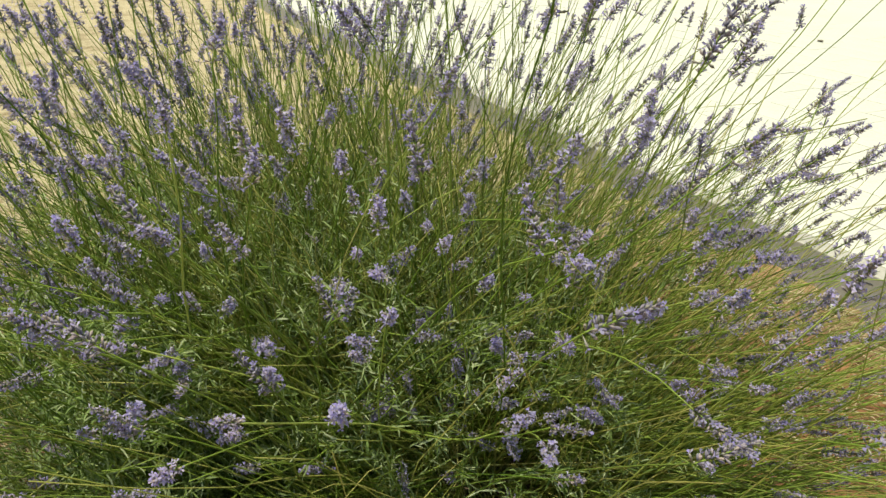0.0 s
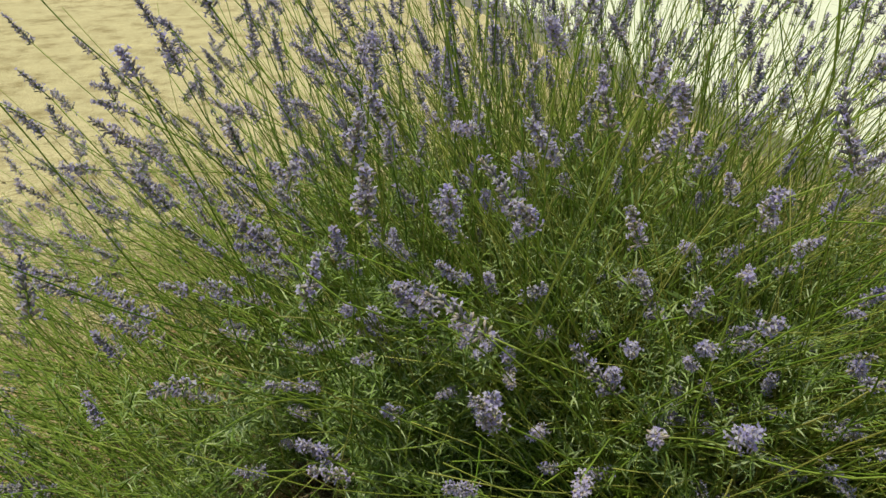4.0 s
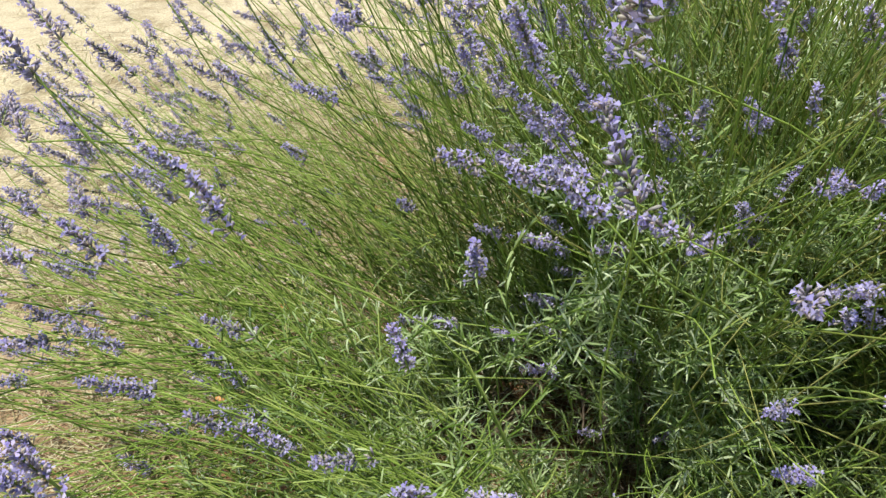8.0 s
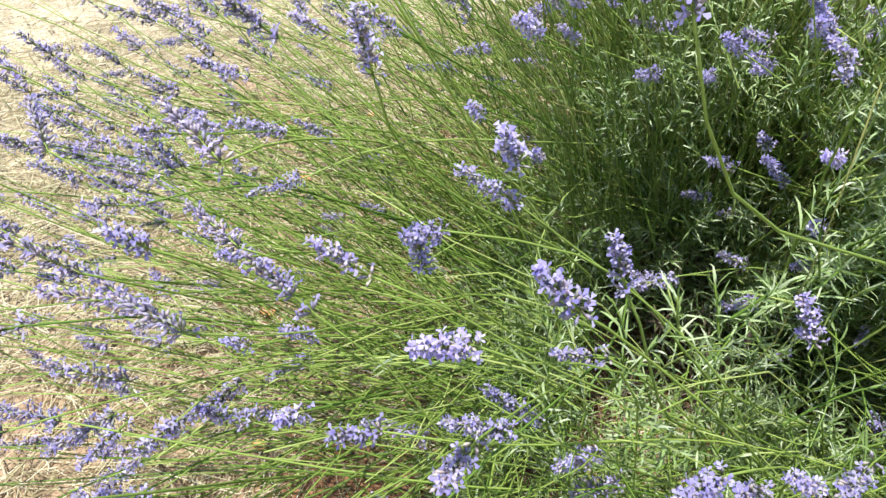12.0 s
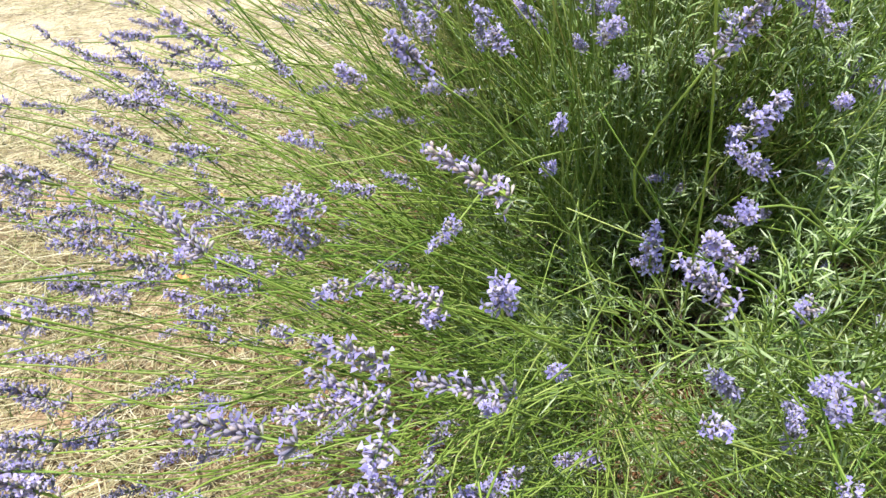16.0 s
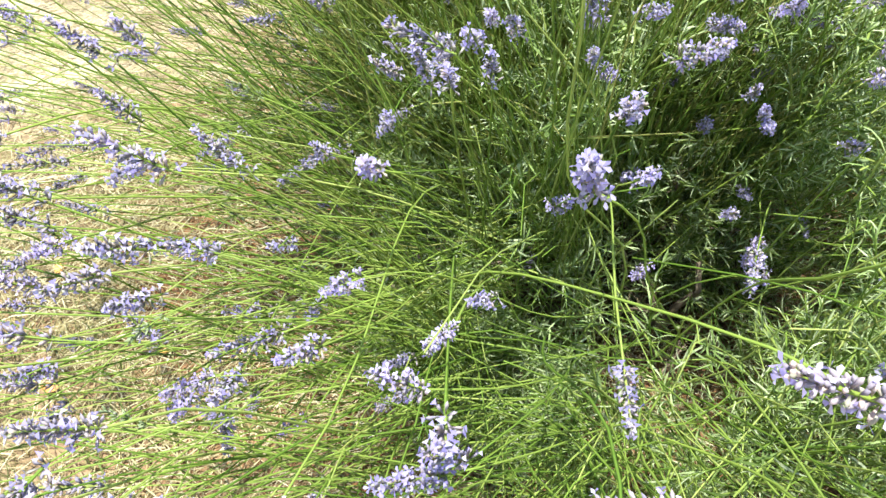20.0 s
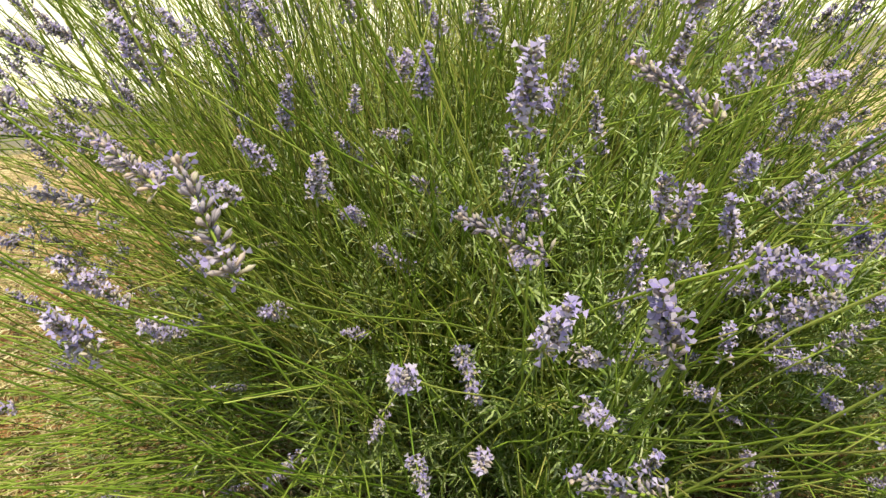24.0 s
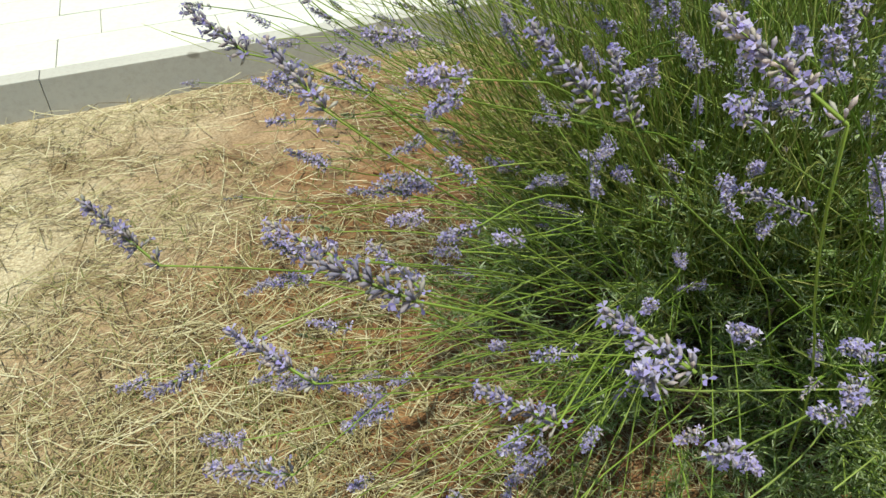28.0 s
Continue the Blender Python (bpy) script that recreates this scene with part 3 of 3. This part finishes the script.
KNOWN_B = [(-1.032, 0.254, 0.901, 0.046, 51, 53), (-1.108, 0.056, 0.848, 0.046, 156, 24), (-1.346, -0.111, 0.681, 0.046, 103, 22), (-1.382, -0.265, 0.65, 0.05, 133, 16), (-1.186, 0.148, 0.721, 0.046, 140, 43), (-1.216, -0.261, 0.731, 0.046, 129, 32), (-1.118, -0.315, 0.858, 0.046, 148, 34), (-0.924, 0.113, 0.856, 0.046, 91, 25), (-0.895, 0.027, 0.931, 0.046, 84, 33), (-1.023, -0.08, 0.851, 0.046, 145, 38), (-0.912, 0.349, 0.88, 0.046, 72, 31), (-1.296, -0.233, 0.594, 0.046, 133, 29), (-1.262, -0.309, 0.634, 0.046, 136, 11), (-0.661, -0.611, 0.877, 0.046, 126, 52), (-0.992, 0.039, 0.74, 0.046, 96, 18), (-1.215, -0.199, 0.615, 0.046, 128, 24)]
KNOWN_D = [(-1.115, 0.619, 0.951, 0.062, 67, 34), (-1.151, 0.673, 0.826, 0.046, 72, 29), (-1.156, 0.815, 0.876, 0.046, 81, 19), (-1.032, 0.721, 0.922, 0.046, 58, 40), (-1.106, 0.736, 0.729, 0.046, 79, 22), (-1.019, 0.883, 0.911, 0.046, 59, 39), (-1.115, 0.889, 0.771, 0.049, 74, 26), (-0.914, 0.675, 0.848, 0.046, 29, 52), (-0.837, 0.491, 0.899, 0.046, 75, 41), (-0.918, 0.526, 0.769, 0.046, 82, 18), (-1.009, 0.892, 0.788, 0.046, 77, 23), (-0.782, 0.486, 0.791, 0.046, 88, 11), (-0.956, 0.839, 0.715, 0.046, 66, 34), (-0.904, 0.967, 0.902, 0.046, 70, 31), (-1.074, 0.937, 0.62, 0.054, 91, 6), (-0.984, 1.043, 0.76, 0.066, 67, 32)]
build_lavender("large lavender bush in full violet bloom on reddish soil", (0.05, -0.03), 11, 0.82, [(0, 0, 0.49, 0.63, 2800, 900), (-0.42, -0.26, 0.26, 0.44, 520, 160)], 480, 1150, HOLLOWS, KNOWN_A, 8, (-45, 50, 30, 0.5), [(-0.15, -0.12, 165, 260, 14, 60, 0.5, 0.9, 110), (0.12, -0.06, -50, 55, 4, 45, 0.45, 0.95, 210)])
build_lavender("large lavender bush with violet heads arching over straw", (-0.42, 0.06), 12, 0.82, [(0, 0, 0.44, 0.61, 3100, 700), (-0.16, -0.16, 0.35, 0.56, 2050, 380), (-0.42, -0.38, 0.24, 0.42, 540, 150)], 790, 800, HOLLOWS, KNOWN_B, 8, (60, 240, 0, 0.55), [(-0.12, 0, 132, 262, 6, 34, 0.5, 0.9, 125), (-0.48, -0.22, 130, 255, 8, 48, 0.38, 0.8, 115), (-0.22, -0.48, 165, 268, 14, 52, 0.4, 0.8, 140), (-0.12, 0, 165, 285, 56, 80, 0.6, 0.98, 110), (-0.2, 0.12, 125, 215, 28, 64, 0.65, 1.0, 130), (-0.34, 0.0, 135, 220, 24, 54, 0.6, 0.9, 110), (0, 0.1, 0, 360, 62, 88, 0.85, 1.1, 80)])
build_lavender("tall lavender bush with violet heads near the kerb", (0.00, 0.38), 13, 0.84, [(0, 0, 0.42, 0.54, 1200, 160)], 460, 1150, HOLLOWS, (), 24, (-30, 200, 0, 0.35))
build_lavender("lavender bush with upright green stalks beside straw", (-0.28, 0.31), 14, 0.76, [(0, 0, 0.48, 0.61, 2900, 750)], 350, 1000, HOLLOWS, KNOWN_D, 40, (20, 125, 0, 0.3), [(-0.12, 0.1, 105, 200, 6, 34, 0.5, 0.95, 140), (0, 0.05, 60, 185, 48, 84, 0.75, 1.12, 90)])

# ---- litter on the ground ----


def build_straw():
    r = np.random.default_rng(5)
    pile = Pile()
    n = 0
    while n < 34000:
        share = r.random()
        if share < 0.48:
            x, y = r.normal(-0.95, 0.6), r.normal(0.45, 0.75)
        elif share < 0.62:
            x, y = r.normal(-0.9, 0.9), r.normal(1.5, 0.7)
        elif share < 0.76:
            x, y = KERB_AT + KX * r.uniform(-3.2, 1.0) - KY * abs(r.normal(0.05, 0.45))
        else:
            rad = abs(r.normal(0, 1.4)) + r.uniform(0, 1.4)
            az = r.uniform(0, 2 * math.pi)
            x, y = -0.45 + rad * math.cos(az), 0.1 + rad * math.sin(az)
        if (np.array((x, y)) - KERB_AT) @ KY > -0.03:
            continue
        if noise.noise(Vector((x * 2.3, y * 2.3, 0))) < -0.30 and r.random() < 0.8:
            continue
        if math.hypot(x + 0.42, y - 0.06) < 0.95 and r.random() < 0.45:
            continue
        if x > 0.3 and r.random() < 0.45:
            continue
        n += 1
        length = r.uniform(0.03, 0.15) if r.random() < 0.93 else r.uniform(0.15, 0.28)
        a = r.uniform(0, 2 * math.pi)
        d = np.array((math.cos(a), math.sin(a), r.normal(0, 0.10)))
        c = np.array((x, y, ground_height(x, y) + 0.004 + abs(r.normal(0, 0.012))))
        side = np.array((-d[1], d[0], r.normal(0, 0.4))) * r.uniform(0.0004, 0.0011) * (1.0 if share < 0.48 else 1.4)
        sag = np.array((r.normal(0, 0.13), r.normal(0, 0.13), r.normal(0.02, 0.05))) * length
        a0, a1, a2 = c - d * length / 2, c + sag, c + d * length / 2
        up = np.array((0, 0, 0.0012))
        v = np.array([a0 - side, a0 + up, a0 + side, a1 - side, a1 + up, a1 + side, a2 - side * 0.6, a2 + up, a2 + side * 0.6])
        pile.put(v, STRAW_F)
    ob = new("straw", pile.mesh("straw", [STRAW]))
    tagged(ob, "loose bleached straw strewn over dry soil", "straw", kind="stuff")


STRAW_F = quads([[i, i + 1, i + 4, i + 3] for i in (0, 1, 3, 4)])


def build_dry_grass():
    r = np.random.default_rng(6)
    pile = Pile()
    for t in range(3500):
        rad, az = 0.5 + abs(r.normal(0, 1.25)), r.uniform(0, 2 * math.pi)
        x, y = -0.35 + rad * math.cos(az), rad * math.sin(az)
        if t % 3 == 0:
            x, y = r.normal(-0.95, 0.4), r.normal(0.95, 0.5)
        if math.hypot(x + 0.3, y - 0.15) < 0.5:
            continue
        if (np.array((x, y)) - KERB_AT) @ KY > -0.05 or noise.noise(Vector((x * 1.6, y * 1.6, 3))) < -0.22:
            continue
        for k in range(int(r.integers(5, 13))):
            b = np.array((x, y, ground_height(x, y) - 0.005)) + r.normal(0, 0.016, 3) * (1, 1, 0)
            d = unit(np.array((r.normal(0, 0.7), r.normal(0, 0.7), 1.0)))
            length = r.uniform(0.02, 0.075)
            v, f = plain_leaf(length, r.uniform(0.0015, 0.003), r.normal(0, 0.9))
            pile.put(v @ basis(d, r.uniform(0, 6)).T + b, f)
    ob = new("dry_grass", pile.mesh("dry_grass", [GRASS]))
    tagged(ob, "short parched yellow-green grass tufts in soil", "grass", kind="stuff")


build_straw()
build_dry_grass()


def build_fallen_leaves():
    """Single fallen leaves, orange and yellow, lying on the straw."""
    m, nt, b = shader("fallen_leaf")
    tone = ramp(nt, nt.nodes.new("ShaderNodeObjectInfo").outputs["Random"], [(0.0, (0.62, 0.26, 0.07)), (1.0, (0.72, 0.46, 0.10))])
    link(nt, mix(nt, noise_tex(nt, coords(nt), 90.0), tone, (0.35, 0.16, 0.06)), b.inputs["Base Color"])
    b.inputs["Roughness"].default_value = 0.7
    n = 9
    t = np.linspace(0, 1, n)
    w = 0.011 * np.sin(math.pi * t) ** 0.8
    rib = np.stack([0 * t, (t - 0.5) * 0.034, 0.006 * (2 * t - 1) ** 2], 1)
    v = np.concatenate([rib, rib + np.stack([w, 0 * w, 0.35 * w], 1), rib + np.stack([-w, 0 * w, 0.5 * w], 1)])
    q = [[i, i + 1, n + i + 1, n + i] for i in range(n - 1)] + [[i + 1, i, 2 * n + i, 2 * n + i + 1] for i in range(n - 1)]
    me = tri_mesh("fallen_leaf", v, quads(q), [m], smooth=True)
    for x, y, a in ((-1.02, 0.86, 20), (-0.86, 0.74, 130), (-1.18, 0.42, 70), (-1.24, 0.10, 200), (-0.78, 1.12, 310), (0.74, 0.22, 95)):
        leaf = new("fallen_leaf", me)
        leaf.matrix_basis = pose(x, y, ground_height(x, y) + 0.016, 12, -8, a)
        tagged(leaf, "curled orange fallen leaf lying on straw", "leaf", "fallen leaves")


def build_bits():
    """A pale stone at the foot of the kerb, and shrivelled leaves on the pavers."""
    r = np.random.default_rng(31)
    bm = bmesh.new()
    bmesh.ops.create_icosphere(bm, subdivisions=3, radius=1.0)
    for v in bm.verts:
        v.co *= 1.0 + 0.22 * noise.noise(v.co * 1.6) + 0.05 * noise.noise(v.co * 5.0)
        v.co.x, v.co.y, v.co.z = v.co.x * 0.027, v.co.y * 0.021, v.co.z * 0.017
    for f in bm.faces:
        f.smooth = True
    me = bpy.data.meshes.new("stone")
    bm.to_mesh(me)
    bm.free()
    me.materials.append(PAVING)
    at = KERB_AT + KX * 0.24 - KY * 0.07
    stone = new("stone", me)
    stone.matrix_basis = pose(at[0], at[1], float(ground_height(*at)) + 0.012, 6, -4, 35)
    tagged(stone, "small pale stone lying at the kerb's foot", "stone")
    m, nt, b = shader("shrivelled_leaf")
    link(nt, ramp(nt, noise_tex(nt, coords(nt), 60.0), [(0.3, (0.05, 0.04, 0.028)), (0.7, (0.14, 0.11, 0.07))]), b.inputs["Base Color"])
    b.inputs["Roughness"].default_value = 0.85
    for along, across, length, turn in ((-2.89, 3.59, 0.07, 20), (-1.84, 3.30, 0.08, 75), (-5.29, 8.05, 0.13, 40)):
        n = 11
        t = np.linspace(0, 1, n)
        w = length * 0.28 * np.sin(math.pi * t) ** 0.7
        rib = np.stack([0.1 * length * np.sin(3 * t), (t - 0.5) * length, 0.12 * length * (2 * t - 1) ** 2], 1)
        curl = np.stack([w, 0 * w, 0.8 * w + length * 0.02 * np.sin(9 * t)], 1)
        v = np.concatenate([rib, rib + curl, rib + curl * (-1, 1, 0.7)])
        q = [[i, i + 1, n + i + 1, n + i] for i in range(n - 1)] + [[i + 1, i, 2 * n + i, 2 * n + i + 1] for i in range(n - 1)]
        c = KERB_AT + KX * along + KY * across
        leaf = new("shrivelled_leaf", tri_mesh("shrivelled_leaf", v, quads(q), [m], smooth=True))
        leaf.matrix_basis = pose(c[0], c[1], KERB_UP - (0.003 if across < 4.3 else 0.011), 0, 0, turn)
        tagged(leaf, "shrivelled dark brown leaf on the pale pavement", "leaf", "shrivelled leaves")


def build_dry_stalks():
    """Long bleached stalks lying loose on the straw."""
    r = np.random.default_rng(9)
    for x, y, a, length in ((-1.15, 1.05, 150, 0.36), (-0.95, 0.62, 35, 0.30), (-1.35, 0.70, 80, 0.40), (-1.30, -0.05, 120, 0.34), (-1.08, 0.30, 10, 0.28), (-1.55, 0.20, 60, 0.38), (-0.70, 1.30, 20, 0.33), (0.80, 0.40, 160, 0.30)):
        t = np.linspace(-0.5, 0.5, 10)
        pts = np.stack([t * length, 0.03 * np.sin(4 * t + r.uniform(0, 3)), 0.006 + 0.010 * (1 - 4 * t ** 2)], 1)
        v, f = tube(pts, np.linspace(0.0022, 0.0012, 10), 5)
        st = new("dry_stalk", tri_mesh("dry_stalk", v, f, [STRAW], smooth=True))
        st.matrix_basis = pose(x, y, ground_height(x, y) + 0.008, 0, 0, a)
        tagged(st, "long bleached dry stalk lying on straw", "stalk", "dry stalks")


def build_clods():
    """Small clods and stones scattered over the bare soil."""
    r = np.random.default_rng(15)
    pile = Pile()
    phi = (1 + 5 ** 0.5) / 2
    iv = np.array([(-1, phi, 0), (1, phi, 0), (-1, -phi, 0), (1, -phi, 0), (0, -1, phi), (0, 1, phi), (0, -1, -phi), (0, 1, -phi), (phi, 0, -1), (phi, 0, 1), (-phi, 0, -1), (-phi, 0, 1)]) / 1.9
    tri = [(0, 11, 5), (0, 5, 1), (0, 1, 7), (0, 7, 10), (0, 10, 11), (1, 5, 9), (5, 11, 4), (11, 10, 2), (10, 7, 6), (7, 1, 8)]
    tri += [(3, 9, 4), (3, 4, 2), (3, 2, 6), (3, 6, 8), (3, 8, 9), (4, 9, 5), (2, 4, 11), (6, 2, 10), (8, 6, 7), (9, 8, 1)]
    for k in range(900):
        rad, az = 0.6 + abs(r.normal(0, 1.8)), r.uniform(0, 2 * math.pi)
        x, y = -0.4 + rad * math.cos(az), rad * math.sin(az)
        if (np.array((x, y)) - KERB_AT) @ KY > -0.04:
            continue
        size = 0.003 + 0.011 * r.random() ** 3
        v = (iv + r.normal(0, 0.16, iv.shape)) * size * (1, r.uniform(0.7, 1.1), 0.65)
        pile.put(v @ basis((0, 0, 1), r.uniform(0, 6)).T + (x, y, ground_height(x, y) + size * 0.3), tri)
    ob = new("clods", pile.mesh("clods", [SOIL], True))
    tagged(ob, "small crumbly clods of reddish soil", "soil", kind="stuff")


build_fallen_leaves()
build_bits()
build_dry_stalks()
build_clods()
